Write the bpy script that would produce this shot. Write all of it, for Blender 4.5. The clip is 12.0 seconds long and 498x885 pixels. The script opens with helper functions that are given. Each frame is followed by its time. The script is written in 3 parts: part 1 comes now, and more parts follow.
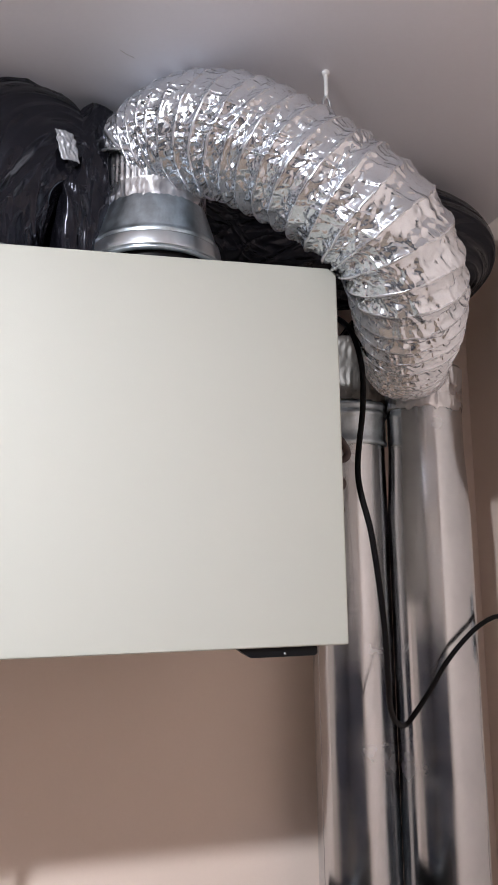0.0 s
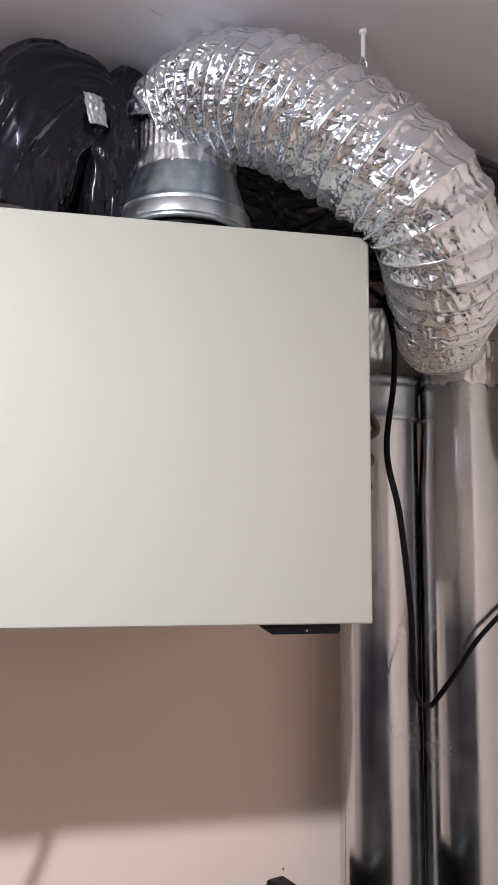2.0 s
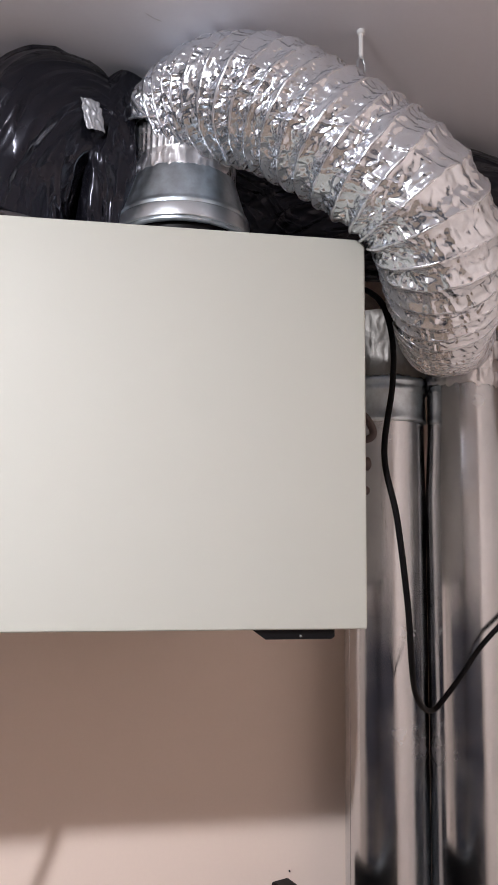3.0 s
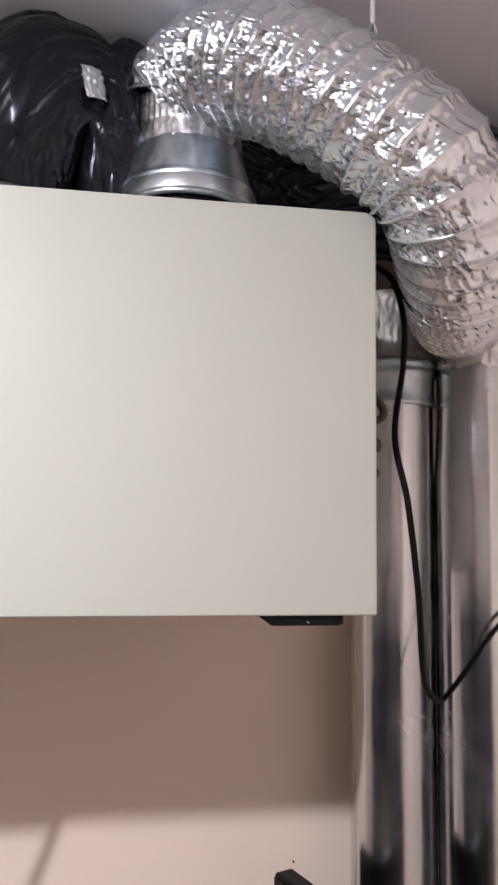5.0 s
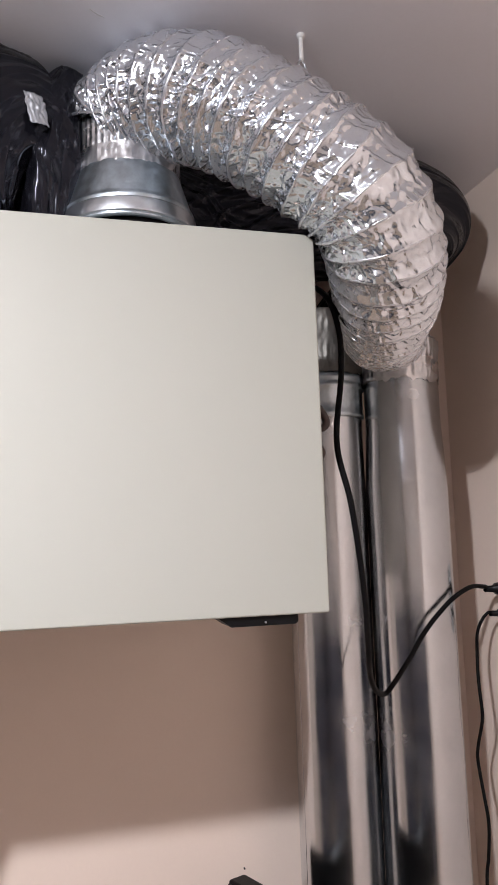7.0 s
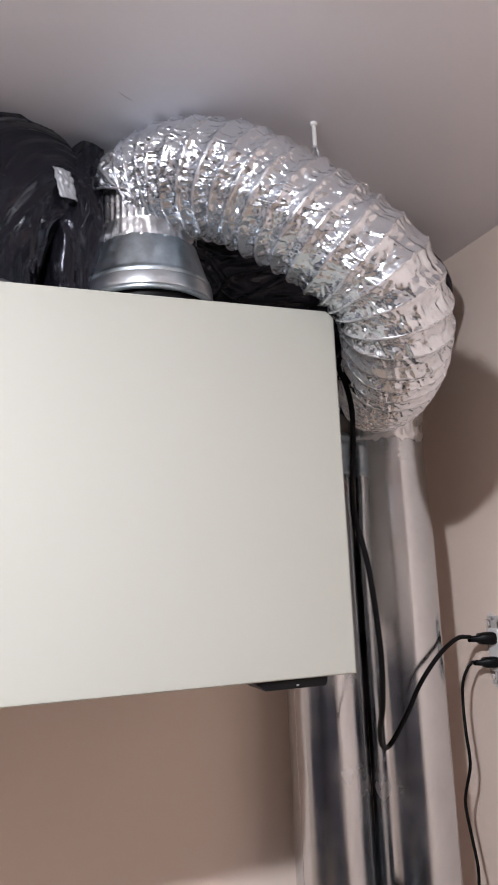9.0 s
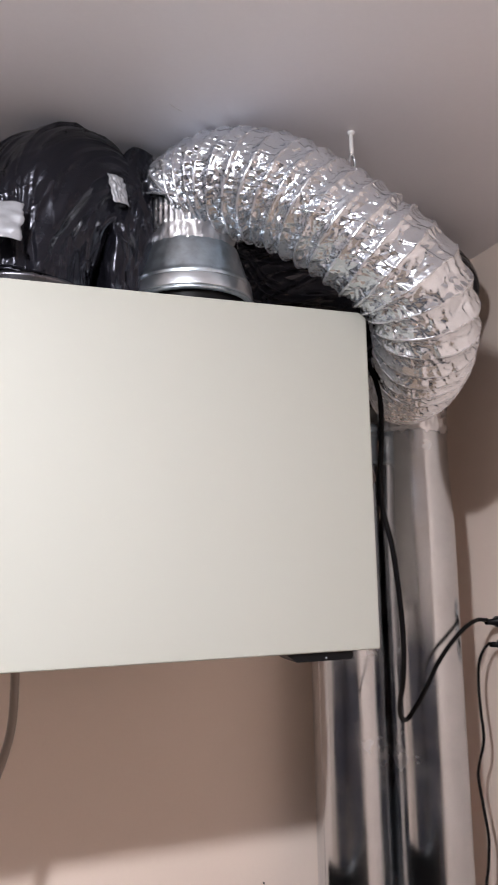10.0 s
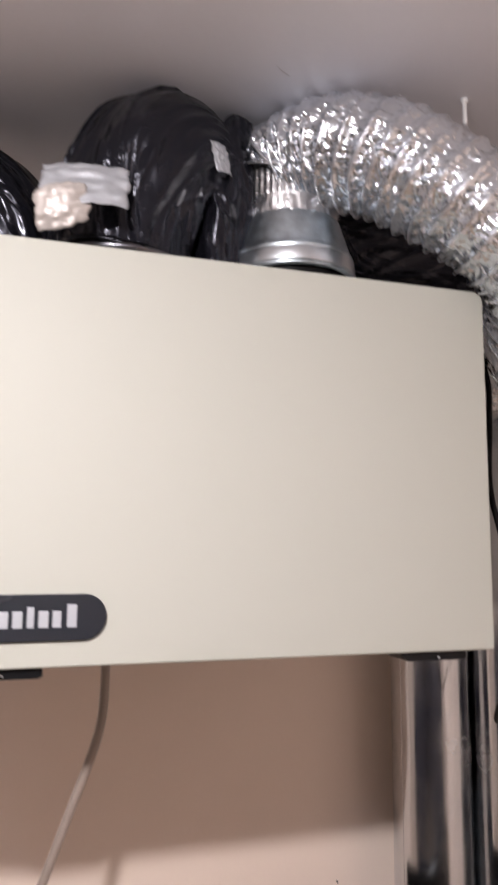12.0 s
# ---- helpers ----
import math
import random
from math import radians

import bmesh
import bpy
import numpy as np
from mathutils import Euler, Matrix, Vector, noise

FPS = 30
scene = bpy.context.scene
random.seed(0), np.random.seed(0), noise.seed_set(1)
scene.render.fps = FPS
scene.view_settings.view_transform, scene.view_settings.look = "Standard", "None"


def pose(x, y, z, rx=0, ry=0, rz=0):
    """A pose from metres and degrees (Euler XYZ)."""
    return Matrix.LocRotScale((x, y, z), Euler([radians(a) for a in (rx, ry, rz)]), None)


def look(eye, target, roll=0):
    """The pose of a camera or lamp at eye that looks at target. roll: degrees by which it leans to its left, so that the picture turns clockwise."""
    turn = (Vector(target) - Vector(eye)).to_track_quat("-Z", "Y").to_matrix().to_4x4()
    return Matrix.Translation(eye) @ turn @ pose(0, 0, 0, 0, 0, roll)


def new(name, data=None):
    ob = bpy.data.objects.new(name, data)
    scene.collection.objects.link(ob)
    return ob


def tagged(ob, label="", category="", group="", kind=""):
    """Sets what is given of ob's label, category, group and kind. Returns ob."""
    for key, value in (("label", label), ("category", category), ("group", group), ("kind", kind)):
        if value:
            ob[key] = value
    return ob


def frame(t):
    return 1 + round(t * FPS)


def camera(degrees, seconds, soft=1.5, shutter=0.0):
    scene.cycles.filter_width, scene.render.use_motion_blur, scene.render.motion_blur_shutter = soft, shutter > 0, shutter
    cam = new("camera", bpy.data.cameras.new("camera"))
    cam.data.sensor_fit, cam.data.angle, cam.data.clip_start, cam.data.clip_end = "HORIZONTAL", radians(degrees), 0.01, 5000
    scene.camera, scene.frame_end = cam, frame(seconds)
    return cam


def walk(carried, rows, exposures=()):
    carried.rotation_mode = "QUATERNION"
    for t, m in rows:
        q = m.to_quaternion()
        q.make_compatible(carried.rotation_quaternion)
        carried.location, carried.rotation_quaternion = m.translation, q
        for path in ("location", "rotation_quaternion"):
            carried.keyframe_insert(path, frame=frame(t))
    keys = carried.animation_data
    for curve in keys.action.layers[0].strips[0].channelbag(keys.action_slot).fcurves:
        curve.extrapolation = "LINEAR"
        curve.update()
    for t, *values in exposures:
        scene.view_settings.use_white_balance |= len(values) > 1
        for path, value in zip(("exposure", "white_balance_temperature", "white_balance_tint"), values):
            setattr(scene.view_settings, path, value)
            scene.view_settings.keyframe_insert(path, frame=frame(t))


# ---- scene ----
cam = camera(36.8, 12.0, shutter=0.5)
PATH = [
    (0, (0.031, 0.137, 1.907), (0.49, 2.059, 2.211), -0.9),
    (0.5, (0.034, 0.138, 1.911), (0.489, 2.066, 2.186), -0.5),
    (1, (0.036, 0.129, 1.914), (0.475, 2.062, 2.176), -0.1),
    (1.5, (0.042, 0.144, 1.906), (0.444, 2.087, 2.164), 0.3),
    (2, (0.044, 0.15, 1.908), (0.413, 2.102, 2.145), 0.5),
    (2.5, (0.067, 0.148, 1.907), (0.403, 2.105, 2.143), 0.6),
    (3, (0.075, 0.145, 1.916), (0.376, 2.109, 2.144), 0.6),
    (4.8, (0.092, 0.173, 1.905), (0.343, 2.141, 2.161), 2.0),
    (5, (0.075, 0.172, 1.909), (0.372, 2.14, 2.111), 0.8),
    (5.5, (0.075, 0.177, 1.895), (0.471, 2.129, 2.074), 0.0),
    (6, (0.035, 0.159, 1.906), (0.536, 2.085, 2.114), -1.0),
    (6.5, (0.023, 0.164, 1.895), (0.557, 2.076, 2.139), -1.4),
    (7, (0.029, 0.149, 1.893), (0.556, 2.061, 2.153), -1.8),
    (7.2, (0.034, 0.149, 1.894), (0.563, 2.061, 2.149), -2.1),
    (8.8, (-0.02, 0.131, 1.922), (0.561, 2.022, 2.216), -1.1),
    (9, (-0.08, 0.146, 1.925), (0.627, 1.984, 2.273), -2.5),
    (9.5, (-0.144, 0.148, 1.914), (0.645, 1.961, 2.209), -2.4),
    (10, (-0.12, 0.09, 1.926), (0.536, 1.956, 2.226), -1.1),
    (10.5, (-0.096, 0.088, 1.926), (0.47, 1.958, 2.351), -1.0),
    (11, (-0.085, 0.108, 1.92), (0.484, 1.999, 2.24), -1.7),
    (11.5, (-0.107, 0.141, 1.915), (0.447, 2.056, 2.083), -0.6),
    (12, (-0.192, 0.161, 1.931), (0.403, 2.053, 2.195), 0.4),
]
walk(cam, [(t, look(eye, target, roll)) for t, eye, target, roll in PATH],
     [(0, 0.05, 6150, 9), (2.5, -0.04, 6250, 11), (5.5, -0.04, 6350, 12), (7, 0.05, 6300, 11), (9.5, 0.04, 6200, 10), (10.5, 0.0, 6500, 12), (12, -0.08, 6700, 14)])

# ---- light and world ----
world = bpy.data.worlds.new("world")
scene.world = world
world.use_nodes = True
world.node_tree.nodes["Background"].inputs[0].default_value = (0.6, 0.62, 0.65, 1)
world.node_tree.nodes["Background"].inputs[1].default_value = 0.02
LAMP = (-0.378, 0.095, 2.40)
bulb = bpy.data.lights.new("bulb_light", "POINT")
bulb.energy, bulb.shadow_soft_size, bulb.color = 22.0, 0.032, (0.985, 0.97, 0.99)
bulb_ob = new("bulb_light", bulb)
bulb_ob.location = LAMP
# second light at the lamp's place, added to brighten walls and pipes below
face = bpy.data.lights.new("down_fill_light", "AREA")
face.shape, face.size, face.energy, face.color = "DISK", 0.07, 18.0, (0.985, 0.97, 0.99)
face_ob = new("down_fill_light", face)
face_ob.location = LAMP
scene.view_settings.exposure = 0.0

# ---- materials ----


def material(name, colour, rough=0.5, metal=0.0, spread=0.06, scale=8.0, grain=200.0, bump=0.05, bump_scale=150.0,
             rough_spread=0.08, coat=0.0, stretch=(1, 1, 1), dist=0.001):
    """A principled surface with colour that varies at two scales, uneven gloss and a fine relief."""
    m = bpy.data.materials.new(name)
    m.use_nodes = True
    n, l = m.node_tree.nodes, m.node_tree.links
    b = n["Principled BSDF"]
    co = n.new("ShaderNodeTexCoord")
    mp = n.new("ShaderNodeMapping")
    mp.inputs["Scale"].default_value = stretch
    l.new(co.outputs["Object"], mp.inputs["Vector"])

    def tex(s, detail=4.0):
        t = n.new("ShaderNodeTexNoise")
        t.inputs["Scale"].default_value, t.inputs["Detail"].default_value = s, detail
        l.new(mp.outputs["Vector"], t.inputs["Vector"])
        return t.outputs["Fac"]
    big, fine = tex(scale), tex(grain, 2.0)
    mix = n.new("ShaderNodeMath")
    mix.operation = "MULTIPLY_ADD"
    l.new(fine, mix.inputs[0])
    mix.inputs[1].default_value = 0.35
    l.new(big, mix.inputs[2])
    ramp = n.new("ShaderNodeMapRange")
    l.new(mix.outputs[0], ramp.inputs[0])
    ramp.inputs[1].default_value, ramp.inputs[2].default_value = 0.35, 1.0
    ramp.inputs[3].default_value, ramp.inputs[4].default_value = 1 - spread, 1 + spread
    hsv = n.new("ShaderNodeHueSaturation")
    hsv.inputs["Color"].default_value = (*colour, 1)
    l.new(ramp.outputs[0], hsv.inputs["Value"])
    l.new(hsv.outputs[0], b.inputs["Base Color"])
    rr = n.new("ShaderNodeMapRange")
    l.new(big, rr.inputs[0])
    rr.inputs[1].default_value, rr.inputs[2].default_value = 0.3, 0.7
    rr.inputs[3].default_value, rr.inputs[4].default_value = max(0.02, rough - rough_spread), rough + rough_spread
    l.new(rr.outputs[0], b.inputs["Roughness"])
    b.inputs["Metallic"].default_value = metal
    b.inputs["Coat Weight"].default_value = coat
    if bump > 0:
        bp = n.new("ShaderNodeBump")
        bp.inputs["Strength"].default_value, bp.inputs["Distance"].default_value = bump, dist
        l.new(tex(bump_scale, 3.0), bp.inputs["Height"])
        l.new(bp.outputs[0], b.inputs["Normal"])
    return m


def crumple(m, scale, strength, dist=0.004, stretch=(1, 1, 1)):
    """Adds sharp creases to a film's relief."""
    n, l = m.node_tree.nodes, m.node_tree.links
    co = n.new("ShaderNodeTexCoord")
    mp = n.new("ShaderNodeMapping")
    mp.inputs["Scale"].default_value = stretch
    l.new(co.outputs["Object"], mp.inputs["Vector"])
    warp = n.new("ShaderNodeTexNoise")
    warp.inputs["Scale"].default_value = scale * 0.6
    l.new(mp.outputs[0], warp.inputs["Vector"])
    add = n.new("ShaderNodeVectorMath")
    add.operation = "MULTIPLY_ADD"
    l.new(warp.outputs["Color"], add.inputs[0])
    add.inputs[1].default_value = (0.9 / scale,) * 3
    l.new(mp.outputs[0], add.inputs[2])
    v = n.new("ShaderNodeTexVoronoi")
    v.feature = "F1"
    v.inputs["Scale"].default_value = scale
    l.new(add.outputs[0], v.inputs["Vector"])
    bp = n.new("ShaderNodeBump")
    bp.inputs["Strength"].default_value, bp.inputs["Distance"].default_value = strength, dist
    l.new(v.outputs["Distance"], bp.inputs["Height"])
    b = n["Principled BSDF"]
    if b.inputs["Normal"].is_linked:
        l.new(b.inputs["Normal"].links[0].from_socket, bp.inputs["Normal"])
    l.new(bp.outputs[0], b.inputs["Normal"])
    return m


def foil(name, colour, rough, metal, layers, facets=()):
    """Crumpled metallised film: creases that run along the duct, laid out by length and girth (metres)."""
    m = material(name, colour, rough, metal, spread=0.05, scale=30, bump=0.0, rough_spread=0.06)
    n, l = m.node_tree.nodes, m.node_tree.links
    uv = n.new("ShaderNodeTexCoord")
    normal = None
    for stretch, skew, strength in facets:
        # flat facets between sharp creases: each cell tilts its own way
        wob = n.new("ShaderNodeTexNoise")
        wob.inputs["Scale"].default_value = 60.0
        l.new(uv.outputs["UV"], wob.inputs["Vector"])
        shift = n.new("ShaderNodeVectorMath")
        shift.operation = "MULTIPLY_ADD"
        l.new(wob.outputs["Color"], shift.inputs[0])
        shift.inputs[1].default_value = (0.01, 0.004, 0)
        l.new(uv.outputs["UV"], shift.inputs[2])
        mp = n.new("ShaderNodeMapping")
        mp.vector_type = "TEXTURE"
        mp.inputs["Scale"].default_value = (1 / stretch[0], 1 / stretch[1], 1)
        mp.inputs["Rotation"].default_value = (0, 0, radians(skew))
        l.new(shift.outputs[0], mp.inputs["Vector"])
        cell = n.new("ShaderNodeTexVoronoi")
        cell.voronoi_dimensions = "2D"
        cell.inputs["Scale"].default_value = 1.0
        l.new(mp.outputs[0], cell.inputs["Vector"])
        tilt = n.new("ShaderNodeVectorMath")
        tilt.operation = "SUBTRACT"
        l.new(cell.outputs["Color"], tilt.inputs[0])
        tilt.inputs[1].default_value = (0.5, 0.5, 0.5)
        add = n.new("ShaderNodeVectorMath")
        add.operation = "MULTIPLY_ADD"
        l.new(tilt.outputs[0], add.inputs[0])
        add.inputs[1].default_value = (strength,) * 3
        if not normal:
            normal = n.new("ShaderNodeNewGeometry").outputs["Normal"]
        l.new(normal, add.inputs[2])
        unit_length = n.new("ShaderNodeVectorMath")
        unit_length.operation = "NORMALIZE"
        l.new(add.outputs[0], unit_length.inputs[0])
        normal = unit_length.outputs[0]
    for scale, stretch, skew, strength, dist in layers:
        mp = n.new("ShaderNodeMapping")
        mp.vector_type = "TEXTURE"
        mp.inputs["Scale"].default_value = (1 / stretch[0], 1 / stretch[1], 1)
        mp.inputs["Rotation"].default_value = (0, 0, radians(skew))
        l.new(uv.outputs["UV"], mp.inputs["Vector"])
        t = n.new("ShaderNodeTexNoise")
        t.noise_type = "RIDGED_MULTIFRACTAL"
        t.inputs["Scale"].default_value, t.inputs["Detail"].default_value, t.inputs["Distortion"].default_value = scale, 2.0, 0.35
        l.new(mp.outputs[0], t.inputs["Vector"])
        bp = n.new("ShaderNodeBump")
        bp.inputs["Strength"].default_value, bp.inputs["Distance"].default_value = strength, dist
        l.new(t.outputs["Fac"], bp.inputs["Height"])
        if normal:
            l.new(normal, bp.inputs["Normal"])
        normal = bp.outputs[0]
    b = n["Principled BSDF"]
    l.new(normal, b.inputs["Normal"])
    return m


M_wall = material("beige_wall_paint", (0.87, 0.735, 0.645), 0.55, spread=0.03, scale=3, bump=0.12, bump_scale=260)
M_pale = material("pale_wall_paint", (0.80, 0.72, 0.65), 0.55, spread=0.03, scale=3, bump=0.12, bump_scale=260)
M_ceiling = material("white_ceiling_paint", (0.83, 0.825, 0.875), 0.4, spread=0.03, scale=3, bump=0.08, bump_scale=220)
M_floor = material("tan_bounce_floor", (0.44, 0.34, 0.25), 0.6, spread=0.12, scale=4)
M_cover = material("cream_powder_coat", (0.40, 0.40, 0.353), 0.6, spread=0.012, scale=5, grain=900, bump=0.05, bump_scale=900, rough_spread=0.03)
M_cover.node_tree.nodes["Principled BSDF"].inputs["Specular IOR Level"].default_value = 0.3
M_body = material("grey_steel_case", (0.55, 0.55, 0.53), 0.45, spread=0.04)
M_black = material("black_plastic", (0.006, 0.006, 0.007), 0.4, spread=0.2, bump=0.05)
M_cable = material("black_rubber_cable", (0.006, 0.0055, 0.006), 0.5, spread=0.2, bump=0.03)
M_black.node_tree.nodes["Principled BSDF"].inputs["Specular IOR Level"].default_value = 0.15
M_cable.node_tree.nodes["Principled BSDF"].inputs["Specular IOR Level"].default_value = 0.07
M_film = foil("black_polyethylene_film", (0.0075, 0.0075, 0.0105), 0.19, 0.0, ((1.0, (5, 26), 14, 1.0, 0.03), (1.0, (9, 40), -22, 0.8, 0.014)), (((7, 40), 24, 0.24), ((14, 80), -12, 0.2)))
M_film.node_tree.nodes["Principled BSDF"].inputs["Specular IOR Level"].default_value = 0.33
M_film.node_tree.nodes["Principled BSDF"].inputs["Specular Tint"].default_value = (0.85, 0.86, 1.0, 1)
M_foil = foil("metallised_film", (0.72, 0.755, 0.81), 0.2, 0.92, ((1.0, (32, 110), -24, 0.9, 0.005), (1.0, (110, 42), 15, 0.5, 0.004), (1.0, (80, 200), 30, 0.22, 0.002)), (((50, 150), 28, 0.12), ((110, 200), -35, 0.12)))
M_rib = material("smooth_metallised_film", (0.70, 0.71, 0.75), 0.3, 0.9, spread=0.1, scale=60, bump=0.35, bump_scale=90, dist=0.002)
M_tape = crumple(material("aluminium_tape", (0.80, 0.80, 0.82), 0.3, 1.0, spread=0.04, scale=30, bump=0.2, bump_scale=120, dist=0.001), 60, 0.35, 0.003)
M_dark_foil = crumple(material("dark_crumpled_foil", (0.22, 0.21, 0.195), 0.5, 1.0, spread=0.06, scale=30, bump=0.2), 60, 0.4, 0.003)
M_galv = material("galvanised_steel", (0.58, 0.65, 0.70), 0.36, 1.0, spread=0.26, scale=55, grain=160, bump=0.03, bump_scale=60)
M_pipe = material("galvanised_pipe", (0.62, 0.64, 0.665), 0.2, 1.0, spread=0.10, scale=14, grain=90, bump=0.04, bump_scale=24, rough_spread=0.08)
M_band = material("dark_steel_band", (0.16, 0.16, 0.175), 0.3, 1.0, spread=0.08, scale=30)
M_dark_panel = material("dark_reflected_panel", (0.045, 0.05, 0.075), 0.5, spread=0.1)
M_white = material("white_nylon", (0.78, 0.77, 0.76), 0.4, spread=0.03)
M_plaster = material("broken_gypsum", (0.72, 0.69, 0.66), 0.85, spread=0.1, scale=60, bump=0.5, bump_scale=200)
M_dark = material("dark_hole", (0.03, 0.028, 0.026), 0.8)
M_zinc = material("zinc_plated_steel", (0.72, 0.76, 0.80), 0.3, 1.0, spread=0.05)
M_strap = material("painted_steel_strap", (0.62, 0.60, 0.58), 0.5, 0.2, spread=0.3, scale=180)
M_hose = material("milky_vinyl_hose", (0.29, 0.235, 0.205), 0.35, spread=0.06, scale=20)
M_badge = material("black_badge_enamel", (0.018, 0.02, 0.026), 0.25, spread=0.1)
M_letter = material("silver_print", (0.42, 0.43, 0.46), 0.4, 0.2, spread=0.03)
M_brown = material("dark_brown_plastic", (0.05, 0.03, 0.026), 0.45)
M_paper = crumple(material("foil_backed_tape", (0.42, 0.43, 0.46), 0.42, 0.4, spread=0.14, scale=30, bump=0.2), 90, 0.12, 0.002)
M_adhesive = material("peeling_tape_back", (0.43, 0.385, 0.36), 0.4, 0.2, spread=0.15, scale=40, bump=0.3)

# ---- helpers for building ----


def mesh(name, verts, faces, mat, smooth=True):
    me = bpy.data.meshes.new(name)
    me.from_pydata([tuple(map(float, v)) for v in verts], [], faces)
    me.materials.append(mat)
    if smooth:
        me.polygons.foreach_set("use_smooth", [True] * len(me.polygons))
    me.update()
    return me


def girth(me, lengths, seg, radius):
    """Lays a tube's surface out by its length and girth, in metres."""
    uv = me.uv_layers.new(name="girth")
    idx = np.zeros(len(me.loops), int)
    me.loops.foreach_get("vertex_index", idx)
    ring, j = idx // seg, (idx % seg).astype(float)
    start = np.zeros(len(me.polygons), int)
    me.polygons.foreach_get("loop_start", start)
    total = np.zeros(len(me.polygons), int)
    me.polygons.foreach_get("loop_total", total)
    face = np.repeat(np.arange(len(start)), total)
    first = np.zeros(len(start))
    np.maximum.at(first, face, j)
    j[(first[face] == seg - 1) & (j == 0)] = seg
    flat = np.stack([np.asarray(lengths)[np.minimum(ring, len(lengths) - 1)], j / seg * 2 * math.pi * radius], 1).ravel()
    uv.data.foreach_set("uv", flat)
    return me


def link(name, me, parent=None, label=""):
    ob = new(name, me)
    if parent:
        ob.parent = parent
    if label:
        ob["label"] = label
    return ob


def part(name, bm, mat, parent=None, label="", smooth=False):
    me = bpy.data.meshes.new(name)
    bm.to_mesh(me)
    bm.free()
    me.materials.append(mat)
    if smooth:
        me.polygons.foreach_set("use_smooth", [True] * len(me.polygons))
    return link(name, me, parent, label)


def block(x0, x1, y0, y1, z0, z1, bevel=0.0, seg=3, bm=None):
    made = bm or bmesh.new()
    r = bmesh.ops.create_cube(made, size=1)
    for v in r["verts"]:
        v.co = Vector(((x0 + x1) / 2 + v.co.x * (x1 - x0), (y0 + y1) / 2 + v.co.y * (y1 - y0), (z0 + z1) / 2 + v.co.z * (z1 - z0)))
    if bevel:
        es = {e for v in r["verts"] for e in v.link_edges}
        bmesh.ops.bevel(made, geom=list(es), offset=bevel, segments=seg, affect="EDGES", profile=0.5)
    return made


def spline(points, n):
    """A smooth line of n points through the given ones (centripetal Catmull-Rom), evenly spaced."""
    p = [np.array(q, float) for q in points]
    p = [2 * p[0] - p[1]] + p + [2 * p[-1] - p[-2]]
    out = []
    for i in range(1, len(p) - 2):
        a, b, c, d = p[i - 1:i + 3]
        for u in np.linspace(0, 1, 40, endpoint=False):
            out.append(0.5 * (2 * b + (c - a) * u + (2 * a - 5 * b + 4 * c - d) * u * u + (3 * b - 3 * c + d - a) * u ** 3))
    out.append(p[-2])
    out = np.array(out)
    s = np.concatenate([[0], np.cumsum(np.linalg.norm(np.diff(out, axis=0), axis=1))])
    t = np.linspace(0, s[-1], n)
    return np.stack([np.interp(t, s, out[:, k]) for k in range(3)], 1), t


def frames(line, first=(0, -1, 0)):
    """Side and up of each point of a line, turned along with it."""
    tan = np.gradient(line, axis=0)
    tan /= np.linalg.norm(tan, axis=1)[:, None]
    u = np.array(first, float)
    us = []
    for t in tan:
        u = u - t * (u @ t)
        u /= np.linalg.norm(u)
        us.append(u.copy())
    us = np.array(us)
    return us, np.cross(tan, us)


def tube(line, radius, seg, caps=True, first=(0, -1, 0)):
    """Verts and faces of a tube; radius is a number or an array of rings by segments."""
    us, vs = frames(line, first)
    th = np.linspace(0, 2 * math.pi, seg, endpoint=False)
    r = np.broadcast_to(np.asarray(radius, float) if np.ndim(radius) else np.full((len(line), seg), radius), (len(line), seg))
    v = line[:, None, :] + r[..., None] * (np.cos(th)[None, :, None] * us[:, None, :] + np.sin(th)[None, :, None] * vs[:, None, :])
    n = len(line)
    f = [(i * seg + j, i * seg + (j + 1) % seg, (i + 1) * seg + (j + 1) % seg, (i + 1) * seg + j) for i in range(n - 1) for j in range(seg)]
    if caps:
        f += [tuple(range(seg))[::-1], tuple((n - 1) * seg + j for j in range(seg))]
    return v.reshape(-1, 3), f


def wire(name, points, radius, mat, parent=None, n=80, seg=12, label=""):
    line, _ = spline(points, n)
    return link(name, mesh(name, *tube(line, radius, seg), mat), parent, label)


def turned(name, profile, centre, mat, parent=None, seg=64, label="", dents=0.0, lean=(0, 0)):
    """A body of revolution about the upright; profile: (radius, height)."""
    v, f = [], []
    for r, z in profile:
        for j in range(seg):
            a = 2 * math.pi * j / seg
            k = r * (1 + dents * noise.noise((math.cos(a) * 2, math.sin(a) * 2, z * 30)))
            h = z - profile[0][1]
            v.append((centre[0] + k * math.cos(a) + lean[0] * h, centre[1] + k * math.sin(a) + lean[1] * h, z))
    n = len(profile)
    for i in range(n - 1):
        for j in range(seg):
            f.append((i * seg + j, i * seg + (j + 1) % seg, (i + 1) * seg + (j + 1) % seg, (i + 1) * seg + j))
    return link(name, mesh(name, v, f, mat), parent, label)


def field(points, scale, seed=0.0):
    """Smooth noise at many points."""
    return np.array([noise.noise((x * scale[0] + seed, y * scale[1] + seed * 1.7, z * scale[2] - seed)) for x, y, z in points])


